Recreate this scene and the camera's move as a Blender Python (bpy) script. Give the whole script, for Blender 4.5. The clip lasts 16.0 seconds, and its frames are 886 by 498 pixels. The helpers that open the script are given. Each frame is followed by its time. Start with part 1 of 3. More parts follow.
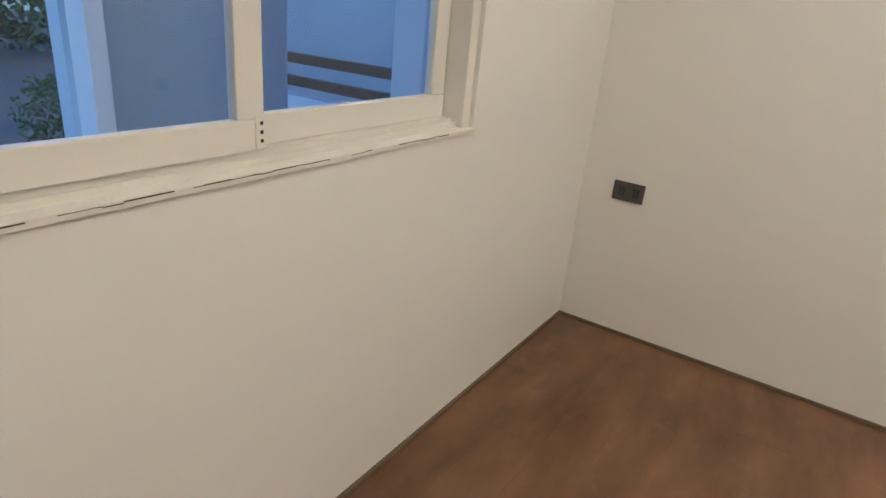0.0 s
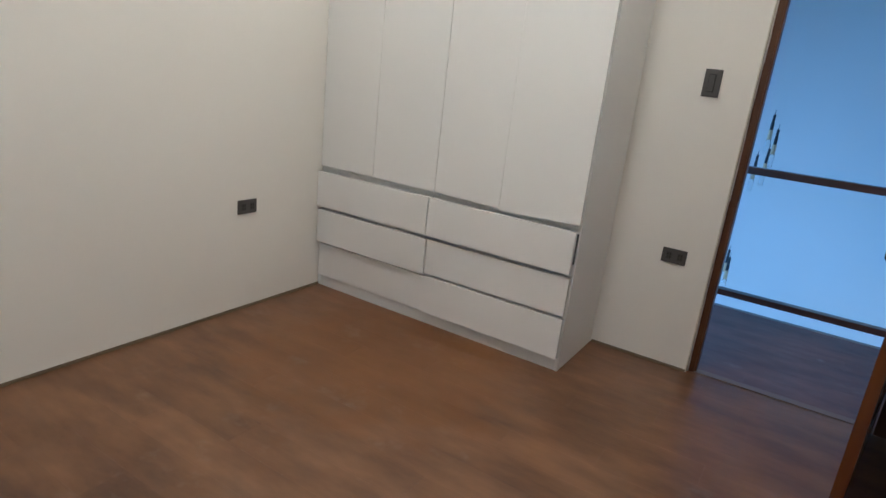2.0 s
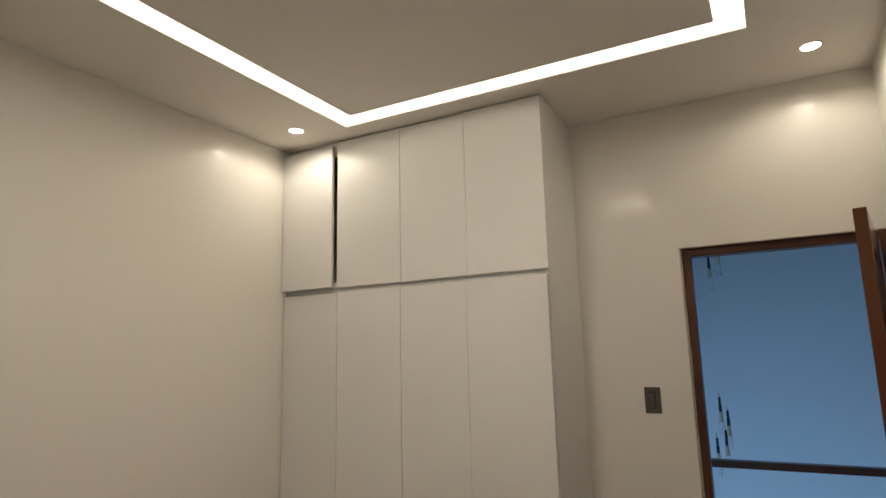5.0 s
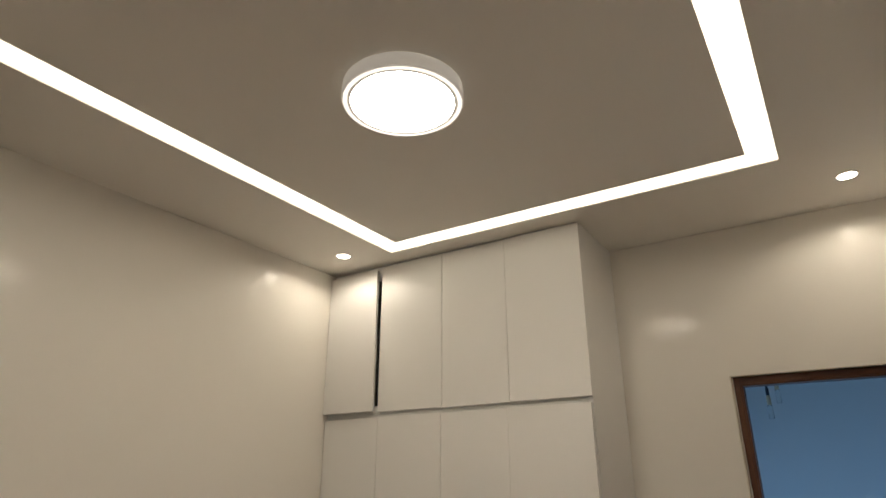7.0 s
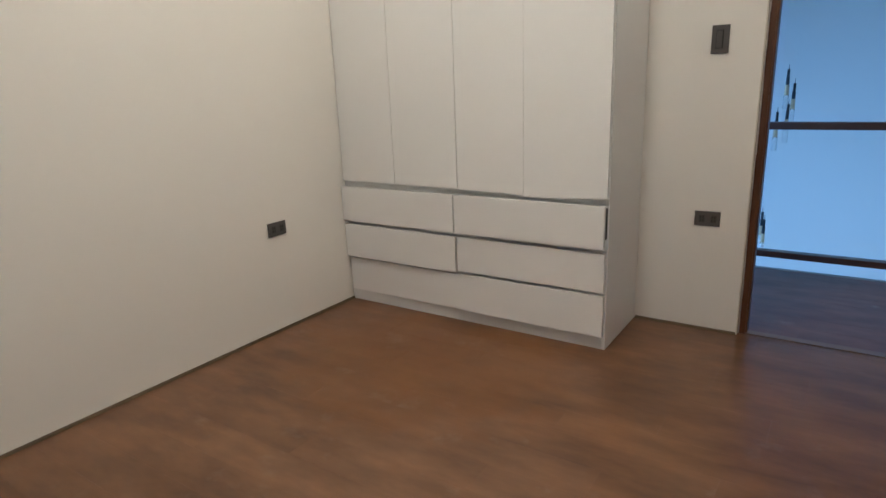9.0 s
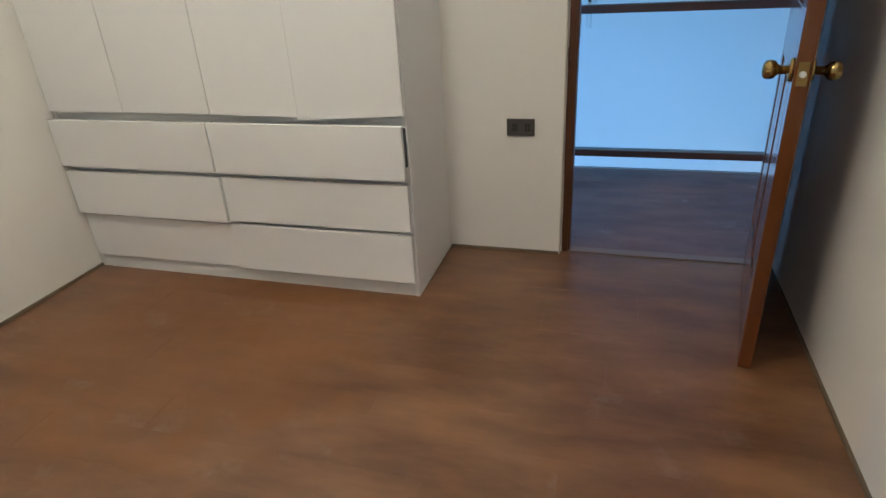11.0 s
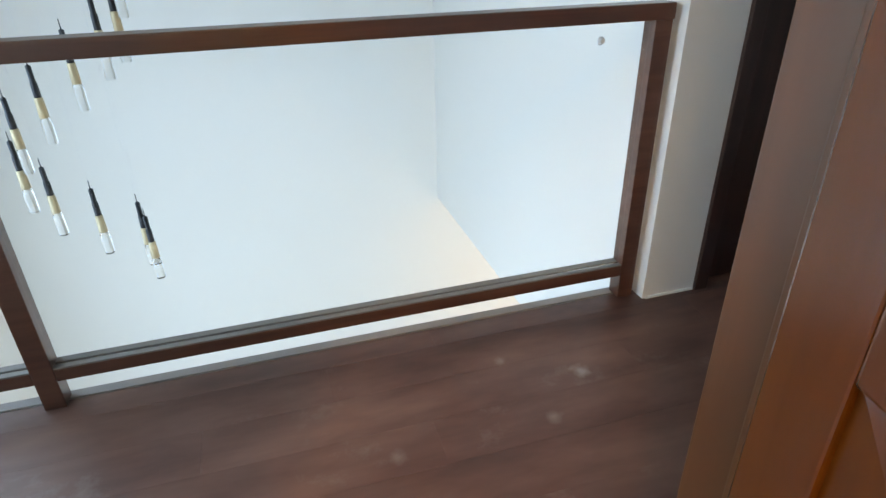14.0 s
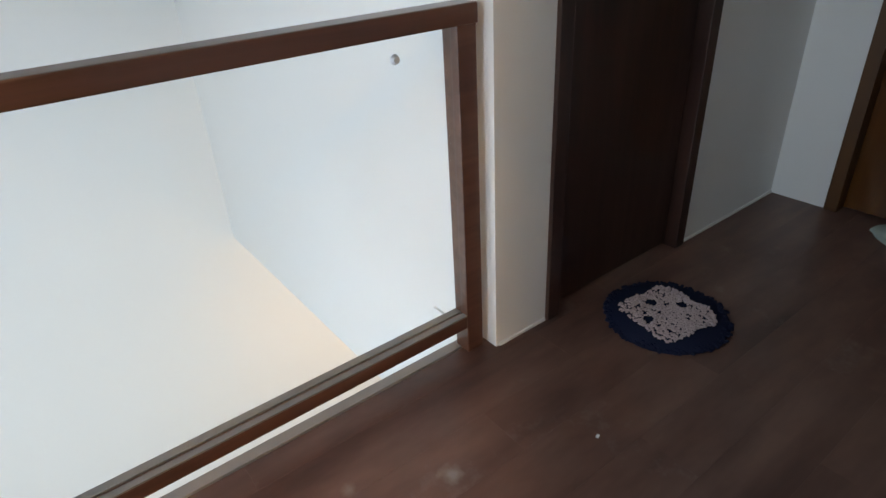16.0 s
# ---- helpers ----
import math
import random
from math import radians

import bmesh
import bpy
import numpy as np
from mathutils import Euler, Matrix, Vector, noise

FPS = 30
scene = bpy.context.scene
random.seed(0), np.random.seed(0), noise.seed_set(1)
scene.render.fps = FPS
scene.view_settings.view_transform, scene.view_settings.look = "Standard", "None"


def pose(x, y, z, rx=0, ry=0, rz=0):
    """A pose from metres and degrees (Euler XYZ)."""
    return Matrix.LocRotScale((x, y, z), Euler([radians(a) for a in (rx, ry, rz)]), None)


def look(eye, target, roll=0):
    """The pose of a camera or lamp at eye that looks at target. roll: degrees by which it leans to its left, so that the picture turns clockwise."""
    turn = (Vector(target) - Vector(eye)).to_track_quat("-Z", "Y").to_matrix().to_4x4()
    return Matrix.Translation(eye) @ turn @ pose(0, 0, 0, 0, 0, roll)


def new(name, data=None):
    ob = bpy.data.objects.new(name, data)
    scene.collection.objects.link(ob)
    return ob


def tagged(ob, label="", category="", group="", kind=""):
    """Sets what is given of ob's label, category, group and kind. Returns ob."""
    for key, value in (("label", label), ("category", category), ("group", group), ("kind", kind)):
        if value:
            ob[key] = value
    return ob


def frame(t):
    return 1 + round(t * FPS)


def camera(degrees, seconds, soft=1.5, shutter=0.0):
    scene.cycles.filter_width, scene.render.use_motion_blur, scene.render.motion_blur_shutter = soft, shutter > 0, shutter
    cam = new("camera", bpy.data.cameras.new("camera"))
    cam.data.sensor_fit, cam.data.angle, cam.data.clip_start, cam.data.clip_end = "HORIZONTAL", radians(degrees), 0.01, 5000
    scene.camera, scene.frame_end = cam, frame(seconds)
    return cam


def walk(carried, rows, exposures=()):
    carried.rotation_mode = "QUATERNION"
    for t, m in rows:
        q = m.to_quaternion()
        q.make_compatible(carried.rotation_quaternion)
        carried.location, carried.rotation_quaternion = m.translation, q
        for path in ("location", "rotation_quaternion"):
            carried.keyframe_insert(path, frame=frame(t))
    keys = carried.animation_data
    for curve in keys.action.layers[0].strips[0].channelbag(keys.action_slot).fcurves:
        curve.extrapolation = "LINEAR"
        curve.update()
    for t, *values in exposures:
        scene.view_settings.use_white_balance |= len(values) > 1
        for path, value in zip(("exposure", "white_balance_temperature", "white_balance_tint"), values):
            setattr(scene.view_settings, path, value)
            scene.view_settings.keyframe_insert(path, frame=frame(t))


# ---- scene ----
cam = camera(72.7, 16.0)
PATH = [
    (0, (2.196, 0.781, 1.156), (0.627, -0.209, 0.407), 5.4),
    (0.5, (2.123, 0.661, 1.179), (0.244, 0.569, 0.5), 6.5),
    (0.8, (2.178, 0.549, 1.215), (0.391, 1.175, 0.571), 9.2),
    (1, (2.176, 0.697, 1.292), (0.547, 1.637, 0.612), 10.8),
    (1.2, (2.262, 0.676, 1.289), (0.817, 1.899, 0.644), 10.2),
    (1.5, (2.357, 0.657, 1.272), (1.168, 2.149, 0.673), 8.4),
    (2, (2.424, 0.625, 1.337), (1.43, 2.263, 0.764), 6.3),
    (2.5, (2.428, 0.626, 1.37), (1.48, 2.299, 0.819), 3.5),
    (3, (2.433, 0.634, 1.396), (1.498, 2.337, 0.92), 2.2),
    (3.5, (2.442, 0.643, 1.408), (1.501, 2.367, 1.03), 1.1),
    (4, (2.405, 0.648, 1.454), (1.473, 2.396, 1.177), -0.2),
    (4.5, (2.406, 0.624, 1.536), (1.465, 2.388, 1.52), -0.9),
    (5, (2.448, 0.582, 1.632), (1.51, 2.314, 1.982), -1.4),
    (5.2, (2.453, 0.561, 1.665), (1.517, 2.267, 2.126), -1.5),
    (7.3, (2.493, 0.549, 1.661), (1.476, 2.114, 2.38), 0.2),
    (7.5, (2.477, 0.558, 1.64), (1.453, 2.143, 2.302), 0.0),
    (8, (2.453, 0.574, 1.536), (1.38, 2.218, 1.92), -0.5),
    (8.5, (2.41, 0.574, 1.415), (1.31, 2.244, 1.36), -1.3),
    (9, (2.429, 0.587, 1.249), (1.351, 2.187, 0.722), -2.2),
    (9.2, (2.433, 0.582, 1.199), (1.377, 2.143, 0.532), -2.6),
    (11.3, (2.287, 1.408, 1.225), (1.83, 3.146, 0.347), -3.5),
    (11.5, (2.277, 1.555, 1.24), (1.866, 3.299, 0.352), -3.6),
    (12, (2.235, 2.004, 1.249), (1.968, 3.777, 0.363), -3.7),
    (12.5, (2.308, 2.47, 1.226), (2.098, 4.255, 0.347), -3.3),
    (12.6, (2.33, 2.55, 1.23), (2.129, 4.336, 0.353), -3.42),
    (13, (2.365, 2.828, 1.21), (2.311, 4.618, 0.319), -3.17),
    (13.5, (2.415, 3.144, 1.174), (2.661, 4.902, 0.253), -2.48),
    (14, (2.474, 3.367, 1.141), (2.98, 5.056, 0.197), -1.14),
    (14.5, (2.459, 3.533, 1.159), (3.203, 5.123, 0.202), -0.98),
    (15, (2.448, 3.569, 1.167), (3.325, 5.081, 0.195), -1.97),
    (15.5, (2.516, 3.67, 1.148), (3.405, 5.159, 0.152), -1.92),
    (16, (2.695, 3.794, 1.132), (3.717, 5.2, 0.143), -3.33),
]
EXPOSURES = [
    (0.0, 0.62, 5450, 9), (0.55, 0.58, 5600, 9), (0.9, 0.43, 4750, 10), (1.2, 0.40, 4750, 9), (1.6, 0.38, 5000, 8), (2.2, 0.32, 5080, 8), (3.5, 0.08, 5300, 10),
    (4.4, -0.20, 5600, 10), (5.2, -0.47, 6050, 10), (7.3, -0.52, 6050, 10), (8.2, -0.43, 5850, 11), (8.5, -0.27, 5650, 11), (9.0, 0.32, 5400, 9),
    (11.5, 0.53, 5350, 4), (12.0, 0.54, 5600, 3), (12.5, 0.72, 6400, 5), (13.0, 1.02, 7300, 9), (13.5, 1.16, 9200, 16),
    (14.0, 1.32, 11000, 20), (14.5, 1.30, 12000, 24), (15.0, 1.15, 12000, 24), (16.0, 1.15, 12500, 26)]
walk(cam, [(t, look(e, g, r)) for t, e, g, r in PATH], EXPOSURES)

# ---- world, sun and lamps ----
world = bpy.data.worlds.new("sky")
scene.world = world
world.use_nodes = True
wn = world.node_tree
sky = wn.nodes.new("ShaderNodeTexSky")
sky.sky_type = "NISHITA"
sky.sun_disc = False
sky.sun_elevation = radians(32)
sky.sun_rotation = radians(60)
sky.ozone_density = 4.0
tint = wn.nodes.new("ShaderNodeMixRGB")
tint.blend_type = "MULTIPLY"
tint.inputs[0].default_value = 1.0
tint.inputs[2].default_value = (0.55, 0.82, 1.1, 1)
wn.links.new(sky.outputs[0], tint.inputs[1])
wn.links.new(tint.outputs[0], wn.nodes["Background"].inputs[0])
wn.nodes["Background"].inputs[1].default_value = 0.13

sun_data = bpy.data.lights.new("sun", "SUN")
sun_data.energy, sun_data.angle, sun_data.color = 0.5, radians(14), (0.9, 0.95, 1.0)
sun = new("sun", sun_data)
sun.matrix_world = look((0, 0, 20), (-8, -6, 16))


def area_lamp(name, m, sx, sy, watts, colour):
    d = bpy.data.lights.new(name, "AREA")
    d.shape, d.size, d.size_y, d.energy, d.color = "RECTANGLE", sx, sy, watts, colour
    ob = new(name, d)
    ob.matrix_world = m
    return ob


LAMP_WARM = (1.0, 0.84, 0.63)
SKY_BLUE = (0.29, 0.57, 1.0)
area_lamp("stairwell_window_light", look((0.865, 5.65, -0.45), (3.6, 5.85, -0.75)), 1.08, 4.5, 31, SKY_BLUE)
# Unseen fill below, with no opening behind it; brightens the lower far wall
area_lamp("lower_daylight_fill", look((2.9, 2.46, -1.75), (2.9, 7.0, -1.5)), 3.6, 2.0, 37, SKY_BLUE)
# Added in front of the closed west wall to brighten the landing's far walls
area_lamp("landing_daylight_fill", look((-0.57, 4.35, 1.5), (4.0, 4.35, 1.0)), 0.8, 1.0, 36, SKY_BLUE)
# Unseen lamp added below for the cream cast low on the far wall
lower = bpy.data.lights.new("lower_warm_fill", "POINT")
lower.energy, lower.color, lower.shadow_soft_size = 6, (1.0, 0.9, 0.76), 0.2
new("lower_warm_fill", lower).location = (4.5, 6.2, -1.5)


def spot_lamp(x, y, z, watts):
    d = bpy.data.lights.new("downlight_lamp", "SPOT")
    d.energy, d.color, d.spot_size, d.spot_blend, d.shadow_soft_size = watts, LAMP_WARM, radians(166), 0.45, 0.035
    ob = new("downlight_lamp", d)
    ob.matrix_world = look((x, y, z), (x, y, z - 1))


DOWNLIGHTS = ((0.293, 2.928), (2.70, 3.332))
for dx, dy in DOWNLIGHTS:
    spot_lamp(dx, dy, 2.838, 10)


# ---- materials ----
def mat(name, colour, rough=0.5, metal=0.0, spec=0.5, coat=0.0):
    m = bpy.data.materials.new(name)
    m.use_nodes = True
    b = m.node_tree.nodes["Principled BSDF"]
    b.inputs["Base Color"].default_value = (*colour, 1)
    b.inputs["Roughness"].default_value = rough
    b.inputs["Metallic"].default_value = metal
    b.inputs["Specular IOR Level"].default_value = spec
    b.inputs["Coat Weight"].default_value = coat
    b.inputs["Coat Roughness"].default_value = 0.08
    return m


def node(m, kind, **values):
    n = m.node_tree.nodes.new(kind)
    for key, value in values.items():
        n.inputs[key].default_value = value
    return n


def join(m, a, b):
    m.node_tree.links.new(a, b)


def coords(m, scale=(1, 1, 1), world_space=True):
    if world_space:
        src = node(m, "ShaderNodeNewGeometry").outputs["Position"]
    else:
        src = node(m, "ShaderNodeTexCoord").outputs["Object"]
    mp = node(m, "ShaderNodeMapping")
    mp.inputs["Scale"].default_value = scale
    join(m, src, mp.inputs["Vector"])
    return mp.outputs[0]


def ramp(m, fac, stops):
    r = m.node_tree.nodes.new("ShaderNodeValToRGB")
    els = r.color_ramp.elements
    while len(els) < len(stops):
        els.new(0.5)
    for e, (p, c) in zip(els, stops):
        e.position, e.color = p, (*c, 1)
    join(m, fac, r.inputs[0])
    return r.outputs[0]


def bump(m, height, strength, distance):
    b = node(m, "ShaderNodeBump", Strength=strength, Distance=distance)
    join(m, height, b.inputs["Height"])
    join(m, b.outputs[0], m.node_tree.nodes["Principled BSDF"].inputs["Normal"])


def painted(name, colour, rough, spec=0.4, vary=0.03, relief=0.12):
    """Rolled paint: faint large blotches, fine roller stipple, slightly uneven gloss."""
    m = mat(name, colour, rough, spec=spec)
    b = m.node_tree.nodes["Principled BSDF"]
    big = node(m, "ShaderNodeTexNoise", Scale=0.9, Detail=1.0)
    join(m, coords(m), big.inputs["Vector"])
    blend = m.node_tree.nodes.new("ShaderNodeMixRGB")
    lo = tuple(c * (1 - vary) for c in colour)
    hi = tuple(min(0.95, c * (1 + vary * 0.7)) for c in colour)
    blend.inputs[1].default_value, blend.inputs[2].default_value = (*lo, 1), (*hi, 1)
    join(m, big.outputs[0], blend.inputs[0])
    join(m, blend.outputs[0], b.inputs["Base Color"])
    fine = node(m, "ShaderNodeTexNoise", Scale=160.0, Detail=3.0)
    join(m, coords(m), fine.inputs["Vector"])
    if relief:
        bump(m, fine.outputs[0], relief, 0.0012)
    if vary > 0.04:
        rr = node(m, "ShaderNodeMapRange")
        rr.inputs[3].default_value, rr.inputs[4].default_value = rough - 0.05, rough + 0.05
        join(m, fine.outputs[0], rr.inputs[0])
        join(m, rr.outputs[0], b.inputs["Roughness"])
    return m


def wood(name, dark, mid, light, rough, coat, stretch, along="x", per_object=0.0, relief=0.06, dust=0.0, stain=None, smudges=(), bands=0.5):
    """Wood grain drawn out along one axis, with streaks, blotches and pores."""
    m = mat(name, mid, rough, coat=coat)
    b = m.node_tree.nodes["Principled BSDF"]
    sc = {"x": (1, stretch, stretch), "y": (stretch, 1, stretch), "z": (stretch, stretch, 1)}[along]
    src = node(m, "ShaderNodeNewGeometry").outputs["Position"]
    info = node(m, "ShaderNodeObjectInfo")
    off = node(m, "ShaderNodeVectorMath")
    off.operation = "SCALE"
    off.inputs[0].default_value = (7.3, 3.1, 5.7)
    if per_object:
        join(m, info.outputs["Random"], off.inputs["Scale"])
    else:
        off.inputs["Scale"].default_value = 0.3
    add = node(m, "ShaderNodeVectorMath")
    join(m, src, add.inputs[0])
    join(m, off.outputs[0], add.inputs[1])
    mp = node(m, "ShaderNodeMapping")
    mp.inputs["Scale"].default_value = sc
    join(m, add.outputs[0], mp.inputs["Vector"])
    grain = node(m, "ShaderNodeTexNoise", Scale=1.6, Detail=9.0, Roughness=0.54, Distortion=0.6)
    join(m, mp.outputs[0], grain.inputs["Vector"])
    blot = node(m, "ShaderNodeTexNoise", Scale=3.4, Detail=4.0, Roughness=0.6)
    wide = node(m, "ShaderNodeMapping")
    wide.inputs["Scale"].default_value = {"x": (0.55, 1.5, 1), "y": (1.5, 0.55, 1), "z": (1, 1, 0.5)}[along]
    join(m, src, wide.inputs["Vector"])
    join(m, wide.outputs[0], blot.inputs["Vector"])
    mix = node(m, "ShaderNodeMath")
    mix.operation = "MULTIPLY_ADD"
    mix.inputs[1].default_value = bands
    join(m, blot.outputs[0], mix.inputs[0])
    half = node(m, "ShaderNodeMath")
    half.operation = "MULTIPLY"
    half.inputs[1].default_value = 1.12 - bands
    join(m, grain.outputs[0], half.inputs[0])
    join(m, half.outputs[0], mix.inputs[2])
    col = ramp(m, mix.outputs[0], ((0.36, dark), (0.53, mid), (0.72, light)))
    if per_object:
        hsv = node(m, "ShaderNodeHueSaturation")
        vr = node(m, "ShaderNodeMapRange")
        vr.inputs[3].default_value, vr.inputs[4].default_value = 1 - per_object, 1 + per_object
        join(m, info.outputs["Random"], vr.inputs[0])
        join(m, vr.outputs[0], hsv.inputs["Value"])
        join(m, col, hsv.inputs["Color"])
        col = hsv.outputs[0]
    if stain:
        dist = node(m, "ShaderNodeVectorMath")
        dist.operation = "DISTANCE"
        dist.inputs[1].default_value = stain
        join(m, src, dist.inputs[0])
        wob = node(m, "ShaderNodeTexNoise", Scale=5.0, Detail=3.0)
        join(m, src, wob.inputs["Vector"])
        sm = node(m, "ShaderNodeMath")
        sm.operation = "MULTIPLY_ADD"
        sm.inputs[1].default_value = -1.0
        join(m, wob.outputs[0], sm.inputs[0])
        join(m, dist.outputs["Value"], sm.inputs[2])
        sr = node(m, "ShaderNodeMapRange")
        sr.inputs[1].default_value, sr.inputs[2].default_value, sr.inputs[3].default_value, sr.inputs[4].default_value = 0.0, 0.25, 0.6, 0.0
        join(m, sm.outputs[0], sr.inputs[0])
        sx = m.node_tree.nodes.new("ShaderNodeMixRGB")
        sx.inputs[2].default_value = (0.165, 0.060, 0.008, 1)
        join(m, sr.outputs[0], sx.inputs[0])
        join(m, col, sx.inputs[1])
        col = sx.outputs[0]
    if dust:
        vo = node(m, "ShaderNodeTexNoise", Scale=4.3, Detail=6.0, Roughness=0.7)
        join(m, add.outputs[0], vo.inputs["Vector"])
        dr = node(m, "ShaderNodeMapRange")
        dr.inputs[1].default_value, dr.inputs[2].default_value, dr.inputs[4].default_value = 0.60, 0.82, dust
        join(m, vo.outputs[0], dr.inputs[0])
        mx = m.node_tree.nodes.new("ShaderNodeMixRGB")
        mx.inputs[2].default_value = (0.36, 0.32, 0.29, 1)
        join(m, dr.outputs[0], mx.inputs[0])
        join(m, col, mx.inputs[1])
        col = mx.outputs[0]
    for sx0, sy0, sr0, amount in smudges:
        away = node(m, "ShaderNodeVectorMath")
        away.operation = "DISTANCE"
        away.inputs[1].default_value = (sx0, sy0, 0.0)
        join(m, src, away.inputs[0])
        rag = node(m, "ShaderNodeTexNoise", Scale=28.0, Detail=4.0)
        join(m, src, rag.inputs["Vector"])
        ragged = node(m, "ShaderNodeMath")
        ragged.operation = "MULTIPLY_ADD"
        ragged.inputs[1].default_value = sr0 * 1.6
        join(m, rag.outputs[0], ragged.inputs[0])
        join(m, away.outputs["Value"], ragged.inputs[2])
        fade = node(m, "ShaderNodeMapRange")
        fade.inputs[1].default_value, fade.inputs[2].default_value = sr0 * 0.8, sr0 * 1.7
        fade.inputs[3].default_value, fade.inputs[4].default_value = amount, 0.0
        join(m, ragged.outputs[0], fade.inputs[0])
        pale = m.node_tree.nodes.new("ShaderNodeMixRGB")
        pale.inputs[2].default_value = (0.42, 0.39, 0.37, 1)
        join(m, fade.outputs[0], pale.inputs[0])
        join(m, col, pale.inputs[1])
        col = pale.outputs[0]
    join(m, col, b.inputs["Base Color"])
    scuff = node(m, "ShaderNodeTexNoise", Scale=9.0, Detail=5.0)
    join(m, add.outputs[0], scuff.inputs["Vector"])
    rr = node(m, "ShaderNodeMapRange")
    rr.inputs[3].default_value, rr.inputs[4].default_value = rough - 0.07, rough + 0.12
    join(m, scuff.outputs[0], rr.inputs[0])
    join(m, rr.outputs[0], b.inputs["Roughness"])
    if relief:
        bump(m, grain.outputs[0], relief, 0.001)
    return m


def glow(name, colour, strength):
    m = mat(name, (0.8, 0.8, 0.8), 0.4)
    b = m.node_tree.nodes["Principled BSDF"]
    b.inputs["Emission Color"].default_value = (*colour, 1)
    b.inputs["Emission Strength"].default_value = strength
    return m


WALL = painted("cream_wall_paint", (0.80, 0.77, 0.71), 0.42, spec=0.35, vary=0.015, relief=0.05)
WALL.node_tree.nodes["Principled BSDF"].inputs["Coat Weight"].default_value = 0.2
WALL.node_tree.nodes["Principled BSDF"].inputs["Coat Roughness"].default_value = 0.14
CEIL = painted("ceiling_paint", (0.89, 0.865, 0.81), 0.6, spec=0.3)
WELL = painted("stairwell_white_paint", (0.82, 0.81, 0.78), 0.6, vary=0.03, relief=0.0)
LAMINATE = painted("white_laminate", (0.81, 0.80, 0.775), 0.38, vary=0.02, relief=0.03)
CARCASS = painted("white_board", (0.72, 0.72, 0.70), 0.5, vary=0.03, relief=0.03)
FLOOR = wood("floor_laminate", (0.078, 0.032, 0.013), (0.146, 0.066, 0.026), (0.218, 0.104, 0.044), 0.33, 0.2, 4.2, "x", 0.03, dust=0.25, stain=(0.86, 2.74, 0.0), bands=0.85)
# same boards as FLOOR; their darker, redder look in landing light is painted in
LANDING = wood("floor_laminate_dim", (0.060, 0.025, 0.020), (0.128, 0.055, 0.041), (0.200, 0.096, 0.071), 0.40, 0.06, 5, "x", 0.03, dust=0.36, bands=0.7, smudges=((3.243, 4.565, 0.035, 0.55), (3.085, 4.422, 0.030, 0.3), (3.037, 4.677, 0.025, 0.35), (2.663, 4.414, 0.030, 0.25)))
GROOVE = mat("dark_joint", (0.035, 0.018, 0.010), 0.8)
DOOR_WOOD = wood("varnished_door_wood", (0.096, 0.027, 0.0060), (0.114, 0.033, 0.0072), (0.134, 0.041, 0.0090), 0.17, 0.3, 14, "z", relief=0.0)
FRAME_WOOD = wood("varnished_frame_wood", (0.080, 0.026, 0.0070), (0.098, 0.033, 0.0090), (0.118, 0.041, 0.0115), 0.42, 0.0, 14, "z", relief=0.0)
RAIL_WOOD = wood("railing_wood", (0.06, 0.022, 0.014), (0.105, 0.040, 0.026), (0.15, 0.062, 0.040), 0.32, 0.2, 16, "x")
DARK_WOOD = wood("dark_door_wood", (0.024, 0.009, 0.007), (0.044, 0.017, 0.013), (0.066, 0.027, 0.020), 0.3, 0.2, 14, "z")
BRASS = mat("antique_brass", (0.32, 0.23, 0.085), 0.27, metal=1.0)
CHROME = mat("chrome", (0.75, 0.76, 0.78), 0.18, metal=1.0)
PLATE = painted("dark_grey_plastic", (0.085, 0.078, 0.072), 0.4, vary=0.08, relief=0.03)
SOCKET_FACE = mat("socket_face_plastic", (0.045, 0.041, 0.039), 0.4)
GAP = mat("sealant_shadow_gap", (0.10, 0.075, 0.055), 0.9)
SOCKET = mat("black_plastic", (0.012, 0.011, 0.011), 0.45)
ALU = painted("white_aluminium", (0.75, 0.71, 0.63), 0.35, vary=0.03, relief=0.02)
SEALANT = painted("floor_edge_sealant", (0.16, 0.12, 0.075), 0.6, vary=0.3)
RUBBER = mat("black_rubber", (0.015, 0.014, 0.013), 0.7)
WHITE_PLASTIC = mat("white_plastic", (0.8, 0.79, 0.76), 0.35)
LED = glow("led_strip", (1.0, 0.85, 0.62), 3.2)
RIM = glow("glowing_acrylic_rim", (1.0, 0.86, 0.68), 0.32)
HALO = glow("glowing_edge_ring", (1.0, 0.86, 0.68), 2.0)
DISC = glow("lamp_diffuser", (1.0, 0.84, 0.63), 70.0)
SPOTDISC = glow("downlight_lens", (1.0, 0.84, 0.63), 25.0)
CREAM_FLOOR = painted("cream_stair_tile", (0.66, 0.57, 0.43), 0.3, vary=0.05, relief=0.02)
# blue cast of the outdoor light is put into this base colour
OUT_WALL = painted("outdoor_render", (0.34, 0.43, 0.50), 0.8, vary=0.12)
OUT_WHITE = painted("outdoor_white", (0.72, 0.74, 0.76), 0.7)
NAVY = painted("navy_pile", (0.010, 0.015, 0.036), 0.95, spec=0.1, vary=0.35, relief=0.8)
PINK = painted("pale_pink_chenille", (0.46, 0.34, 0.33), 0.95, spec=0.1, vary=0.3, relief=0.6)
BLACK_PILE = mat("black_pile", (0.012, 0.012, 0.016), 0.95, spec=0.1)
GREEN_CLOTH = painted("grey_green_rubber", (0.30, 0.38, 0.33), 0.7, vary=0.1)
PEND_BLACK = mat("black_metal", (0.045, 0.048, 0.054), 0.4, metal=0.6)
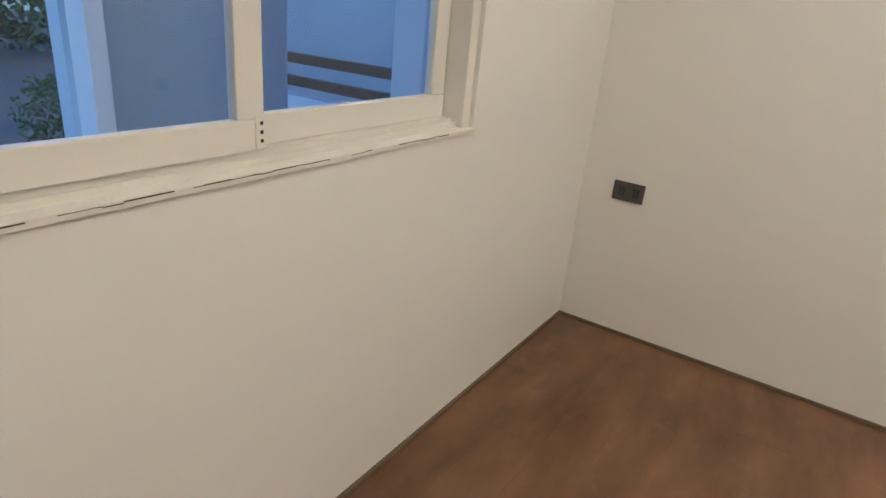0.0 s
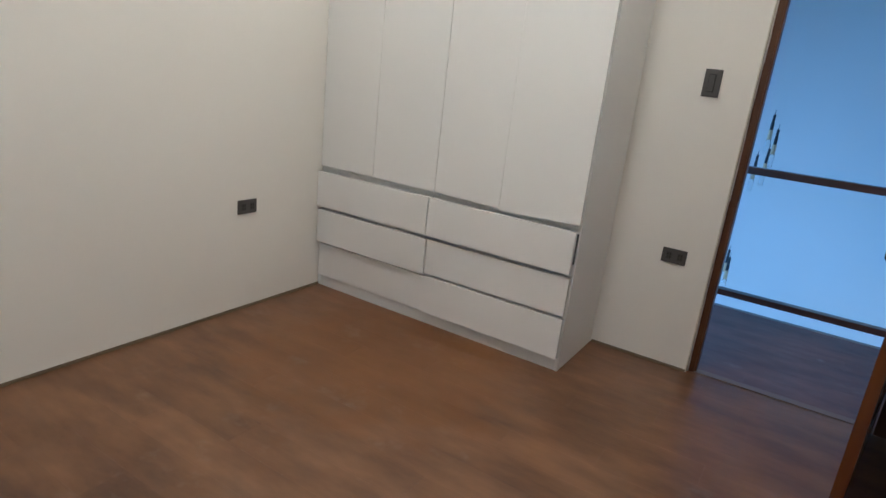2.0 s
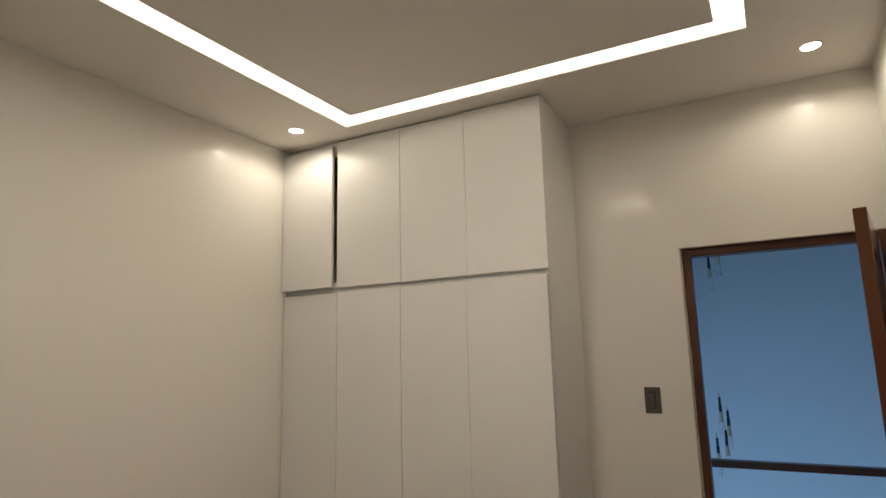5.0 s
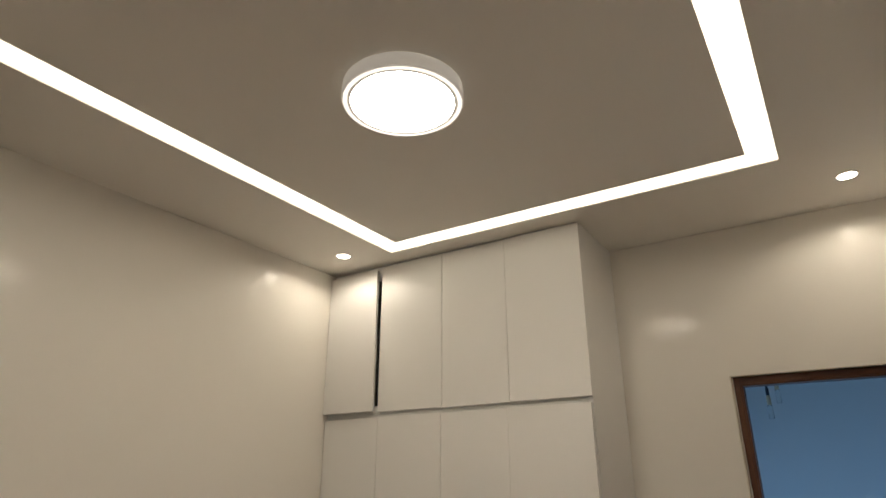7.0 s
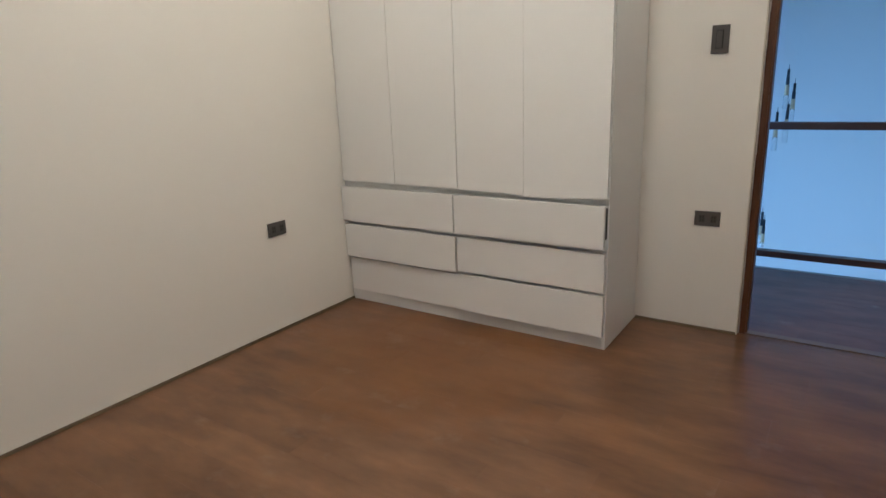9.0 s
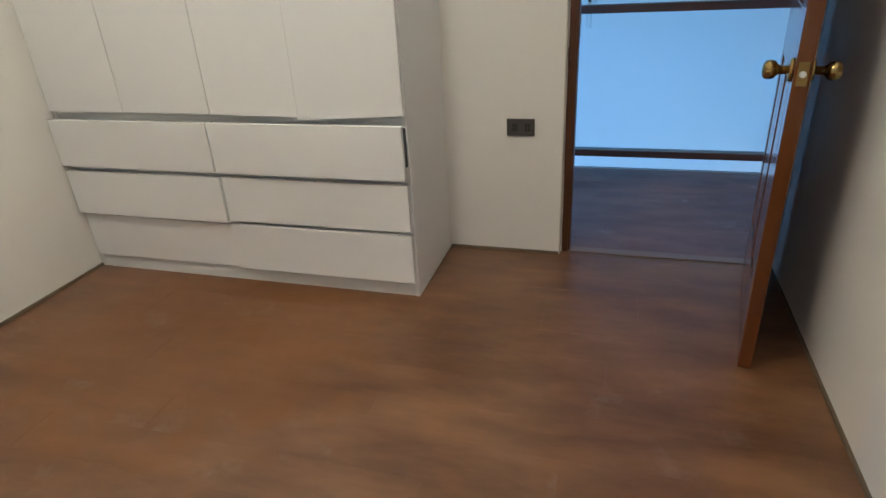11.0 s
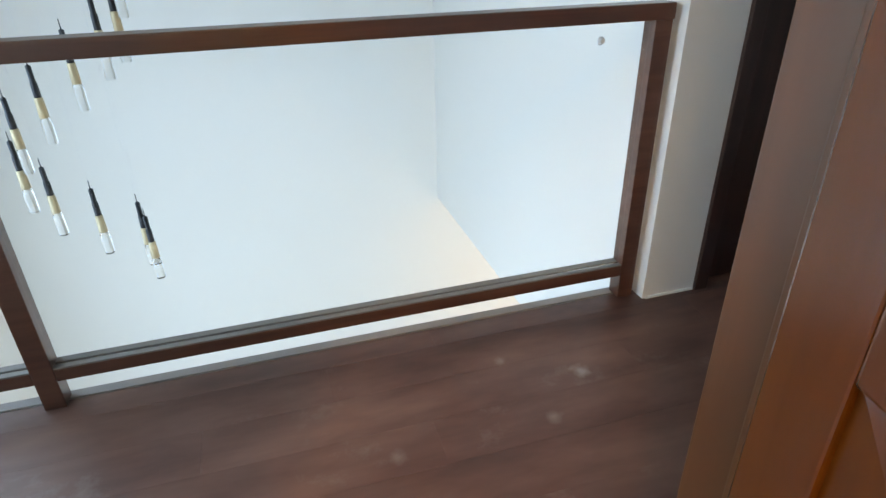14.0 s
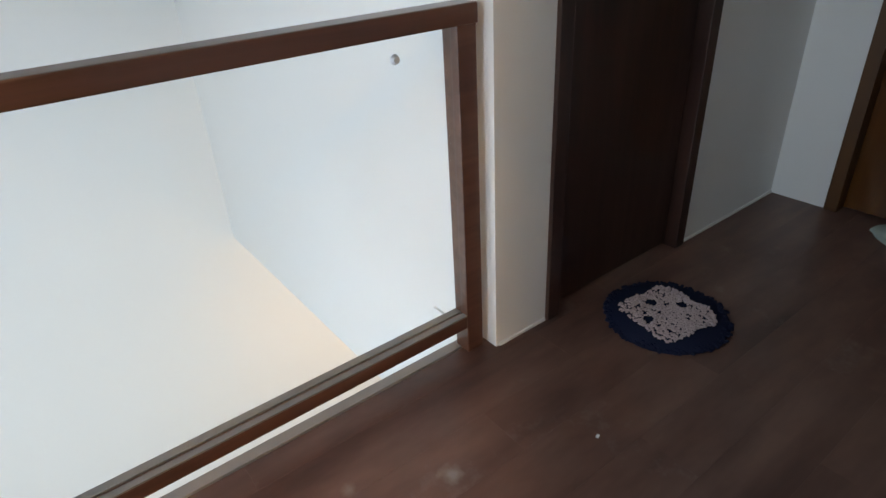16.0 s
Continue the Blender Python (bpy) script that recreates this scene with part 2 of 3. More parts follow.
PEND_GOLD = mat("pale_gold", (0.62, 0.48, 0.30), 0.4, metal=0.3)
WIRE = mat("clear_wire", (0.75, 0.77, 0.8), 0.4)
LEAF = painted("foliage", (0.05, 0.09, 0.035), 0.7, vary=0.5)
SOIL = painted("ground_asphalt", (0.16, 0.15, 0.14), 0.9, vary=0.3)


def glass(name, colour=(1, 1, 1), rough=0.0):
    m = mat(name, colour, rough)
    b = m.node_tree.nodes["Principled BSDF"]
    b.inputs["Transmission Weight"].default_value = 1.0
    b.inputs["IOR"].default_value = 1.45
    return m


GLASS = glass("clear_glass", (0.98, 0.99, 0.99))
RAIL_GLASS = glass("railing_glass", (0.985, 0.995, 0.99))
RAIL_GLASS.node_tree.nodes["Principled BSDF"].inputs["IOR"].default_value = 1.12
PEND_GLASS = glass("pendant_glass", (0.96, 0.97, 0.97), 0.03)


# ---- mesh helpers ----
def box(bm, x0, y0, z0, x1, y1, z1, bevel=0.0, m=None):
    """One box, optionally with rounded edges, added to bm."""
    made = bmesh.ops.create_cube(bm, size=1.0)["verts"]
    mm = Matrix.Translation(((x0 + x1) / 2, (y0 + y1) / 2, (z0 + z1) / 2)) @ Matrix.Diagonal((x1 - x0, y1 - y0, z1 - z0, 1))
    bmesh.ops.transform(bm, matrix=mm, verts=made)
    if bevel:
        edges = list({e for v in made for e in v.link_edges})
        r = bmesh.ops.bevel(bm, geom=edges, offset=bevel, segments=2, affect="EDGES", profile=0.6)
        made = list({v for f in r["faces"] for v in f.verts} | {v for v in made if v.is_valid})
    if m is not None:
        bmesh.ops.transform(bm, matrix=m, verts=made)
    return made


def ring(bm, profile, m=Matrix(), n=32, closed=True):
    """A turned shape: profile is a list of (radius, height) round the z axis."""
    rows = []
    for r, z in profile:
        rows.append([bm.verts.new(m @ Vector((r * math.cos(2 * math.pi * i / n), r * math.sin(2 * math.pi * i / n), z))) for i in range(n)])
    for a, b in zip(rows, rows[1:]):
        for i in range(n):
            f = bm.faces.new((a[i], a[(i + 1) % n], b[(i + 1) % n], b[i]))
            f.smooth = True
    if closed:
        bm.faces.new(rows[0][::-1])
        bm.faces.new(rows[-1])


def mesh_of(name, bm, material):
    bmesh.ops.recalc_face_normals(bm, faces=bm.faces)
    me = bpy.data.meshes.new(name)
    bm.to_mesh(me)
    bm.free()
    me.materials.append(material)
    return me


def part(name, bm, material, parent=None, label=""):
    ob = new(name, mesh_of(name, bm, material))
    if parent is not None:
        ob.parent = parent
        ob.matrix_parent_inverse = parent.matrix_world.inverted() if parent.type == "EMPTY" else Matrix()
    if label:
        ob["label"] = label
    return ob


def boxpart(name, dims, material, parent=None, bevel=0.0, label="", m=None):
    bm = bmesh.new()
    box(bm, *dims, bevel=bevel, m=m)
    return part(name, bm, material, parent, label)


def thing(name, label, category, at=(0, 0, 0), group=""):
    """An Empty at a thing's base; its parts are modelled in world places."""
    e = new(name)
    e.empty_display_size = 0.1
    e.location = at
    bpy.context.view_layer.update()
    tagged(e, label, category, group)
    return e


def structure(name, boxes, material, bevel=0.0):
    bm = bmesh.new()
    for b in boxes:
        box(bm, *b, bevel=bevel)
    return tagged(part(name, bm, material), kind="structure")


# ---- room shell ----
W, D, H = 2.945, 3.670, 2.85           # bedroom
T = 0.10                               # wall thickness
DX0, DX1, DTOP = 2.082, 2.940, 2.12    # rough door opening
LY1 = 4.920                            # landing edge
WX0, WX1, WZ0, WZ1 = 0.870, 2.42, 0.862, 2.05   # window opening

structure("wall_west", [(-T, -T, -0.1, 0, D + T, 3.1)], WALL)
structure("wall_north", [(0, D, -0.1, DX0, D + T, 3.1), (DX1, D, -0.1, W + T, D + T, 3.1), (DX0, D, DTOP, DX1, D + T, 3.1)], WALL)
structure("wall_east", [(W, -T, -0.1, W + T, D, 3.1)], WALL)
structure("wall_south", [(0, -T, -0.1, WX0, 0, 3.1), (WX1, -T, -0.1, W, 0, 3.1), (WX0, -T, -0.1, WX1, 0, WZ0), (WX0, -T, WZ1, WX1, 0, 3.1)], WALL)

# ceiling with the light slot round its middle panel
CX0, CX1, CY0, CY1, CW = 0.550, 2.474, 0.665, 3.032, 0.106
structure("ceiling", [
    (0, 0, H, CX0, D, H + 0.02), (CX1, 0, H, W, D, H + 0.02),
    (CX0, 0, H, CX1, CY0, H + 0.02), (CX0, CY1, H, CX1, D, H + 0.02),
    (CX0 + CW, CY0 + CW, H + 0.004, CX1 - CW, CY1 - CW, H + 0.02),
    (0, 0, H + 0.085, W, D, H + 0.11)], CEIL)
led = thing("cove_light", "continuous warm white LED slot recessed round the ceiling panel", "cove light", (1.5, 1.84, H + 0.03))
Z0, Z1, G = H + 0.005, H + 0.016, 0.001
for d in ((CX0 + G, CY0 + G, Z0, CX0 + CW - G, CY1 - G, Z1), (CX1 - CW + G, CY0 + G, Z0, CX1 - G, CY1 - G, Z1),
          (CX0 + CW, CY1 - CW + G, Z0, CX1 - CW, CY1 - G, Z1), (CX0 + CW, CY0 + G, Z0, CX1 - CW, CY0 + CW - G, Z1)):
    boxpart("light_strip", d, LED, led)

# narrow sealant line where floor meets wall
structure("baseboard", [(0, 0.008, 0, 0.008, 3.19, 0.012), (0, 0, 0, W, 0.008, 0.012), (W - 0.008, 0.008, 0, W, D, 0.012),
                        (1.585, D - 0.008, 0, DX0 - 0.004, D, 0.012)], SEALANT)

# ---- landing and stairwell shell ----
VX0, VX1, VY1, VZ = 0.85, 3.617, 7.326, -0.63
GZ = -3.05                             # floor of the storey below
RY = 4.838                             # wall plane on the landing beside the railing
structure("wall_landing_south", [(W + T, D, -0.1, 5.35, D + T, 3.1), (-0.6, D, -0.1, -T, D + T, 3.1)], WELL)
structure("wall_landing_west", [(-0.72, D, -0.1, -0.6, LY1, 3.1)], WELL)
D2X0, D2X1, D2TOP = 3.829, 4.543, 2.10
structure("wall_landing_north", [(VX1 + 0.009, RY, VZ, D2X0, VY1, 5.2), (D2X0, RY, D2TOP, D2X1, RY + 0.14, 3.1),
                                 (D2X1, RY, -0.1, 5.35, RY + 0.14, 3.1), (D2X0, RY + 0.3, -0.1, D2X1, RY + 0.42, 2.2)], WELL)
D3Y0, D3Y1 = 3.86, 4.622
structure("wall_landing_east", [(5.201, D3Y1, -0.1, 5.35, RY, 3.1), (5.201, D3Y0, 2.10, 5.35, D3Y1, 3.1), (5.5, D, -0.1, 5.6, RY, 3.1)], WELL)
structure("wall_stairwell_far", [(VX0 - 0.2, VY1, GZ - 0.1, 6.2, VY1 + T, 5.2)], WELL)
structure("wall_stairwell_west", [(VX0 - T, 6.20, GZ, VX0, VY1, 5.2), (VX0 - T, LY1, -0.16, VX0, 5.10, 5.2),
                                  (VX0 - T, 5.10, 1.9, VX0, 6.20, 5.2), (VX0 - T, 2.4, GZ, VX0, LY1, -0.30), (VX0 - T, LY1, GZ, VX0, 5.10, -0.16), (VX0 - T, 5.10, GZ, VX0, 6.20, GZ + 0.25)], WELL)
structure("wall_stairwell_near", [(-0.6, LY1, -0.1, VX0 - T, LY1 + 0.1, 3.1), (VX0 - T, 2.3, GZ, 6.2, 2.4, -0.30)], WELL)
structure("wall_lower_east", [(6.1, 2.4, GZ, 6.2, VY1, -0.2)], WELL)
structure("ceiling_lower", [(D2X0, RY + 0.15, VZ + 0.004, 6.1, VY1, VZ + 0.12), (VX0 - T, 2.4, -0.30, 6.2, LY1 - 0.10, -0.20)], WELL)
structure("lower_floor", [(VX0 - T, 2.3, GZ - 0.12, 6.2, VY1, GZ)], CREAM_FLOOR)
structure("ceiling_stairwell", [(VX0 - 0.2, LY1 - 0.1, 5.2, VX1 + 0.2, VY1 + T, 5.3), (-0.72, D + T, 3.1, 5.6, LY1 - 0.1, 3.2),
                                (-0.72, LY1 - 0.1, 3.1, VX0 - 0.2, LY1 + 0.1, 3.2), (VX0 - 0.2, LY1 - 0.12, 3.2, VX1 + 0.2, LY1 - 0.1, 5.3), (VX1 + 0.2, RY, 3.1, 5.6, RY + 0.5, 3.2)], WELL)
structure("landing_slab", [(-0.6, D + T, -0.16, 5.35, LY1 - 0.08, -0.012), (-0.6, LY1 - 0.08, -0.16, VX1, LY1 - 0.017, -0.012),
                           (VX1, LY1 - 0.08, -0.16, 5.35, RY + 0.3, -0.012), (5.35, D, -0.16, 5.5, RY, -0.012)], WELL)
structure("landing_edge_trim", [(-0.6, LY1 - 0.016, -0.05, VX1, LY1 + 0.018, 0.003)], painted("grey_edge_trim", (0.34, 0.31, 0.29), 0.5, vary=0.1), bevel=0.002)
structure("trim", [(3.637, RY - 0.006, 0, D2X0 - 0.004, RY, 0.008), (D2X1 + 0.004, RY - 0.006, 0, 5.2, RY, 0.008)], WELL)


# ---- doors ----
def door_frame(name, label, x0, x1, y0, y1, top, width, material, m=Matrix(), stop=None):
    """Jambs and head of a door lining; y0 to y1 is its depth."""
    e = thing(name, label, "door frame", m @ Vector(((x0 + x1) / 2, (y0 + y1) / 2, 0)))
    boxpart("jamb", (x0, y0, 0, x0 + width, y1, top), material, e, 0.003, m=m)
    boxpart("jamb", (x1 - width, y0, 0, x1, y1, top), material, e, 0.003, m=m)
    boxpart("head", (x0 + width, y0, top - width, x1 - width, y1, top), material, e, 0.003, m=m)
    if stop:
        s0, s1, sw = stop
        boxpart("door_stop", (x0 + width, s0, 0, x0 + width + sw, s1, top - width), material, e, 0.002, m=m)
        boxpart("door_stop", (x1 - width - sw, s0, 0, x1 - width, s1, top - width), material, e, 0.002, m=m)
        boxpart("door_stop", (x0 + width + sw, s0, top - width - sw, x1 - width - sw, s1, top - width), material, e, 0.002, m=m)
    return e


def raised_panel(bm, x0, z0, x1, z1, y, depth, m):
    """A fielded panel: flat middle with a sloping border, both faces of the leaf."""
    for s in (-1, 1):
        a = [m @ Vector(p) for p in ((x0, y * s - 0.007 * s, z0), (x1, y * s - 0.007 * s, z0), (x1, y * s - 0.007 * s, z1), (x0, y * s - 0.007 * s, z1))]
        i = 0.045
        b = [m @ Vector(p) for p in ((x0 + i, y * s - 0.002 * s, z0 + i), (x1 - i, y * s - 0.002 * s, z0 + i), (x1 - i, y * s - 0.002 * s, z1 - i), (x0 + i, y * s - 0.002 * s, z1 - i))]
        va, vb = [bm.verts.new(p) for p in a], [bm.verts.new(p) for p in b]
        bm.faces.new(vb)
        for k in range(4):
            bm.faces.new((va[k], va[(k + 1) % 4], vb[(k + 1) % 4], vb[k]))


def panel_door(name, label, width, height, m, material, knob=None, bolt=True, knob_z=0.91):
    """A six-panel leaf, hinge at local x = 0, thickness along y. m places it."""
    t = 0.020
    e = thing(name, label, "door", m @ Vector((width / 2, 0, 0)))
    st, mid = 0.078, 0.066
    xs = ((st, width / 2 - mid / 2), (width / 2 + mid / 2, width - st))
    rails = (0.0, 0.24), (0.868, 1.058), (1.62, 1.70), (height - 0.12, height)
    boxpart("stile", (0, -t, 0.006, st, t, height), material, e, 0.003, m=m)
    boxpart("stile", (width - st, -t, 0.006, width, t, height), material, e, 0.003, m=m)
    for a, b in rails:
        boxpart("rail", (st, -t, max(a, 0.006), width - st, t, b), material, e, 0.003, m=m)
    for (a, b), (c, d) in zip(rails, rails[1:]):
        boxpart("muntin", (width / 2 - mid / 2, -t, b, width / 2 + mid / 2, t, c), material, e, 0.003, m=m)
        for x0, x1 in xs:
            bm = bmesh.new()
            raised_panel(bm, x0, b, x1, c, t, 0.01, m)
            part("panel", bm, material, e)
    if knob:
        for s in (-1, 1):
            turn = Matrix.Rotation(radians(-90 * s), 4, "X")
            km = m @ Matrix.Translation((width - 0.062, t * s, knob_z)) @ turn
            bm = bmesh.new()
            ring(bm, ((0.030, 0.0), (0.032, 0.003), (0.027, 0.009), (0.013, 0.012)), km, 28)
            rose = part("rose", bm, knob, e, "round brass rose plate")
            bm = bmesh.new()
            ring(bm, ((0.011, 0.010), (0.011, 0.030), (0.015, 0.036), (0.0225, 0.042), (0.0255, 0.053), (0.0235, 0.064), (0.016, 0.070), (0.007, 0.0715)), km, 28)
            part("knob", bm, knob, e, "round antique brass door knob")
    if bolt:
        boxpart("latch_plate", (width - 0.001, -0.0125, knob_z - 0.03, width + 0.0015, 0.0125, knob_z + 0.03), BRASS, e, 0.0006, label="brass latch face plate", m=m)
        bm = bmesh.new()
        ring(bm, ((0.008, 0.0), (0.008, 0.009), (0.005, 0.011)), m @ Matrix.Translation((width + 0.001, 0, knob_z)) @ Matrix.Rotation(radians(90), 4, "Y"), 16)
        part("latch", bm, WHITE_PLASTIC, e, "pale rounded latch bolt")
    return e


bed_frame = door_frame("door_frame", "varnished brown wooden door frame round the bedroom doorway", DX0, DX1 - 0.001, D + 0.035, D + T + 0.012, DTOP, 0.033, FRAME_WOOD, stop=(D + 0.038, D + T + 0.010, 0.009))
boxpart("hinge_jamb", (2.880, D - 0.006, 0, DX1 - 0.001, D + 0.0345, DTOP - 0.0035), FRAME_WOOD, bed_frame, 0.002)
# plate darkened; the latch hole's shade is a black block on it
boxpart("strike_plate", (DX0 + 0.042, D + 0.044, 0.885, DX0 + 0.0432, D + 0.070, 0.955), mat("dark_brass", (0.035, 0.022, 0.012), 0.5, metal=0.4), bed_frame, label="dark brass strike plate")
bm = bmesh.new()
box(bm, DX0 + 0.0430, D + 0.049, 0.906, DX0 + 0.0438, D + 0.065, 0.942)
part("latch_hole_dark", bm, SOCKET, bed_frame)

HINGE = (2.853, D - 0.013)
leaf_m = Matrix.Translation((HINGE[0], HINGE[1], 0)) @ Matrix.Rotation(radians(-90 - 9.4), 4, "Z")
panel_door("door", "glossy varnished orange-brown panelled wooden door standing open into the bedroom", 0.720, 2.083, leaf_m, DOOR_WOOD, BRASS)

door_frame("door_frame", "dark-stained wooden door frame beside the railing", D2X0, D2X1, RY - 0.014, RY + 0.10, D2TOP, 0.05, DARK_WOOD, stop=(RY + 0.075, RY + 0.10, 0.012))
d2 = thing("door", "closed dark brown wooden door on the landing", "door", (4.19, RY + 0.05, 0))
boxpart("leaf", (D2X0 + 0.053, RY + 0.035, 0.008, D2X1 - 0.053, RY + 0.073, D2TOP - 0.053), DARK_WOOD, d2, 0.003)
bm = bmesh.new()
km = Matrix.Translation((4.405, RY + 0.035, 0.90)) @ Matrix.Rotation(radians(90), 4, "X")
ring(bm, ((0.022, 0.0), (0.023, 0.004), (0.009, 0.008), (0.009, 0.022), (0.019, 0.030), (0.020, 0.042), (0.011, 0.049)), km, 24)
part("knob", bm, CHROME, d2, "round satin chrome door knob")

m3 = Matrix.Translation((5.201, 0, 0)) @ Matrix.Rotation(radians(90), 4, "Z") @ Matrix.Diagonal((1, -1, 1, 1))
door_frame("door_frame", "brown wooden door frame at the end of the landing", D3Y0, D3Y1, -0.012, 0.10, 2.10, 0.048, FRAME_WOOD, m=m3)
d3 = thing("door", "closed orange-brown wooden door at the end of the landing", "door", (5.27, 4.24, 0))
boxpart("leaf", (5.247, D3Y0 + 0.05, 0.008, 5.285, D3Y1 - 0.05, 2.05), DOOR_WOOD, d3, 0.003)
for z0, z1 in ((0.16, 0.86), (1.02, 1.95)):
    boxpart("panel", (5.241, D3Y0 + 0.15, z0, 5.248, D3Y1 - 0.15, z1), DOOR_WOOD, d3, 0.004)

# plaster reveal between the bedroom wall and the recessed frame, with an uneven bead along it
REVEAL = painted("grey_beige_filler", (0.60, 0.55, 0.46), 0.6, vary=0.12, relief=0.4)
structure("trim_door", [(DX0 - 0.003, D - 0.0015, 0.0, DX0 + 0.0025, D + 0.0345, DTOP), (DX0 - 0.003, D - 0.0015, DTOP - 0.0025, DX1 + 0.003, D + 0.0345, DTOP + 0.003)], REVEAL, bevel=0.001)
bead = bmesh.new()
bead_rng = random.Random(21)
z = 0.0
while z < DTOP - 0.05:
    step = bead_rng.uniform(0.05, 0.16)
    box(bead, DX0 + 0.0020, D + 0.026, z, DX0 + 0.0050 + bead_rng.uniform(0, 0.004), D + 0.0345, min(DTOP - 0.003, z + step), bevel=0.0012)
    z += step
tagged(part("trim_bead", bead, WALL), kind="structure")

# low strip across the doorway between the two floors
structure("threshold", [(DX0 + 0.034, D + 0.030, 0, DX1 - 0.035, D + 0.080, 0.005)], painted("worn_threshold", (0.22, 0.15, 0.11), 0.45, vary=0.25), bevel=0.001)

# ---- wardrobe ----
wr = thing("wardrobe", "white built-in wardrobe with tall doors, drawers and top cupboards", "wardrobe", (0.79, 3.43, 0))
XR, YF = 1.580, 3.190
boxpart("side_panel", (XR - 0.018, YF, 0, XR, D - 0.001, H - 0.001), LAMINATE, wr, 0.001)
boxpart("side_panel", (0.001, YF, 0, 0.019, D - 0.001, H - 0.001), CARCASS, wr, 0.001)
boxpart("plinth", (0.019, YF + 0.002, 0, XR - 0.018, YF + 0.02, 0.066), CARCASS, wr)
boxpart("back_panel", (0.019, D - 0.012, 0.066, XR - 0.018, D - 0.003, H - 0.001), CARCASS, wr)
boxpart("top_filler", (0.004, YF - 0.0005, 2.7835, XR - 0.019, YF + 0.018, H - 0.001), LAMINATE, wr, 0.001)
for z in (0.066, 0.700, 1.988, 2.765):
    boxpart("shelf", (0.019, YF + 0.004, z, XR - 0.018, D - 0.012, z + 0.018), CARCASS, wr)
boxpart("divider", (0.772, YF + 0.070, 0.084, 0.790, D - 0.012, 2.765), CARCASS, wr)
for z0, z1 in ((0.250, 0.305), (0.460, 0.520), (0.682, 0.699), (0.719, 0.765), (1.960, 1.987), (2.007, 2.045)):
    boxpart("finger_rail", (0.019, YF + 0.004, z0, XR - 0.018, YF + 0.020, z1), CARCASS, wr)
DT = 0.019


def front(name, x0, x1, z0, z1, out, rise=0.0):
    """A door or drawer front standing out from the carcass; rise lifts its lower right corner."""
    bm = bmesh.new()
    for v in box(bm, x0, YF - out - DT, z0, x1, YF - out, z1, bevel=0.0012):
        if v.is_valid and v.co.z < (z0 + z1) / 2:
            v.co.z += rise * (v.co.x - x0) / (x1 - x0)
    return part(name, bm, LAMINATE, wr)


for x0, x1, z0, z1, out, tl in ((0.006, 0.384, 0.733, 1.984, 0.001, 0.0), (0.387, 0.789, 0.733, 1.986, 0.001, -0.003),
                                (0.793, 1.166, 0.729, 1.984, 0.002, -0.005), (1.169, 1.577, 0.714, 1.986, 0.006, 0.020)):
    front("door", x0, x1, z0, z1, out, tl)
for x0, x1, z0, z1, out, tl in ((0.006, 0.363, 2.014, 2.815, 0.0235, 0.0), (0.383, 0.795, 2.012, 2.840, 0.001, 0.0),
                                (0.799, 1.178, 2.009, 2.838, 0.001, 0.003), (1.181, 1.584, 2.013, 2.842, 0.003, 0.0)):
    front("upper_door", x0, x1, z0, z1, out, tl)
for x0, x1, z0, z1, out in ((0.004, 0.770, 0.500, 0.700, 0.022), (0.783, 1.574, 0.503, 0.702, 0.030),
                            (0.010, 0.776, 0.283, 0.478, 0.018), (0.786, 1.574, 0.293, 0.480, 0.012),
                            (0.010, 0.779, 0.068, 0.266, -0.008), (0.783, 1.574, 0.072, 0.276, 0.010)):
    front("drawer_front", x0, x1, z0, z1, out)
# black block behind the proud drawer's end: its dark bracket and shaded gap
boxpart("drawer_gap_block", (1.550, YF - 0.0305, 0.545, 1.573, YF + 0.008, 0.688), SOCKET, wr, 0.002, label="black block in the gap at a drawer front")
# shade in the slits between drawer fronts, put in as black blocks
for bx, bz0, bz1 in ((0.7775, 0.435, 0.474), (0.7775, 0.295, 0.335), (0.7725, 0.672, 0.696)):
    boxpart("drawer_gap_block", (bx, YF - 0.012, bz0, bx + 0.007, YF + 0.003, bz1), SOCKET, wr, 0.001, label="black block in the gap at a drawer front")
boxpart("drawer_side", (1.536, YF - 0.030, 0.515, 1.548, YF + 0.30, 0.66), CARCASS, wr)


# ---- outlets and switch ----
def wall_plate(name, label, category, m, kind):
    """A dark plate on a wall; local x runs along the wall, local y out of it."""
    e = thing(name, label, category, m @ Vector((0, 0, 0)))
    w, h = (0.116, 0.072) if kind == "outlet" else (0.074, 0.122)
    boxpart("cover_plate", (-w / 2, 0, -h / 2, w / 2, 0.008, h / 2), PLATE, e, 0.002, m=m)
    if kind == "outlet":
        for x in (-0.029, 0.024):
            boxpart("socket", (x - 0.013, 0.007, -0.018, x + 0.013, 0.0092, 0.018), SOCKET_FACE, e, 0.0015, m=m)
            for z in (-0.0085, 0.0085):
                for k in (-0.0062, 0.0062):
                    boxpart("slot", (x + k - 0.0024, 0.0088, z - 0.0045, x + k + 0.0024, 0.0100, z + 0.0045), RUBBER, e, m=m)
    else:
        boxpart("rocker_recess", (-0.014, 0.007, -0.040, 0.018, 0.0088, 0.040), SOCKET, e, 0.0005, m=m)
        boxpart("rocker", (-0.008, 0.0085, -0.036, 0.016, 0.0120, 0.036), PLATE, e, 0.002, m=m)
    return e


west = Matrix.Rotation(radians(-90), 4, "Z")
north = Matrix.Rotation(radians(180), 4, "Z")
wall_plate("power_outlet", "dark grey double power outlet on the cream wall near the window", "power outlet", Matrix.Translation((0, 0.184, 0.575)) @ west, "outlet")
wall_plate("power_outlet", "dark grey double power outlet on the cream wall near the wardrobe", "power outlet", Matrix.Translation((0, 2.646, 0.556)) @ west, "outlet")
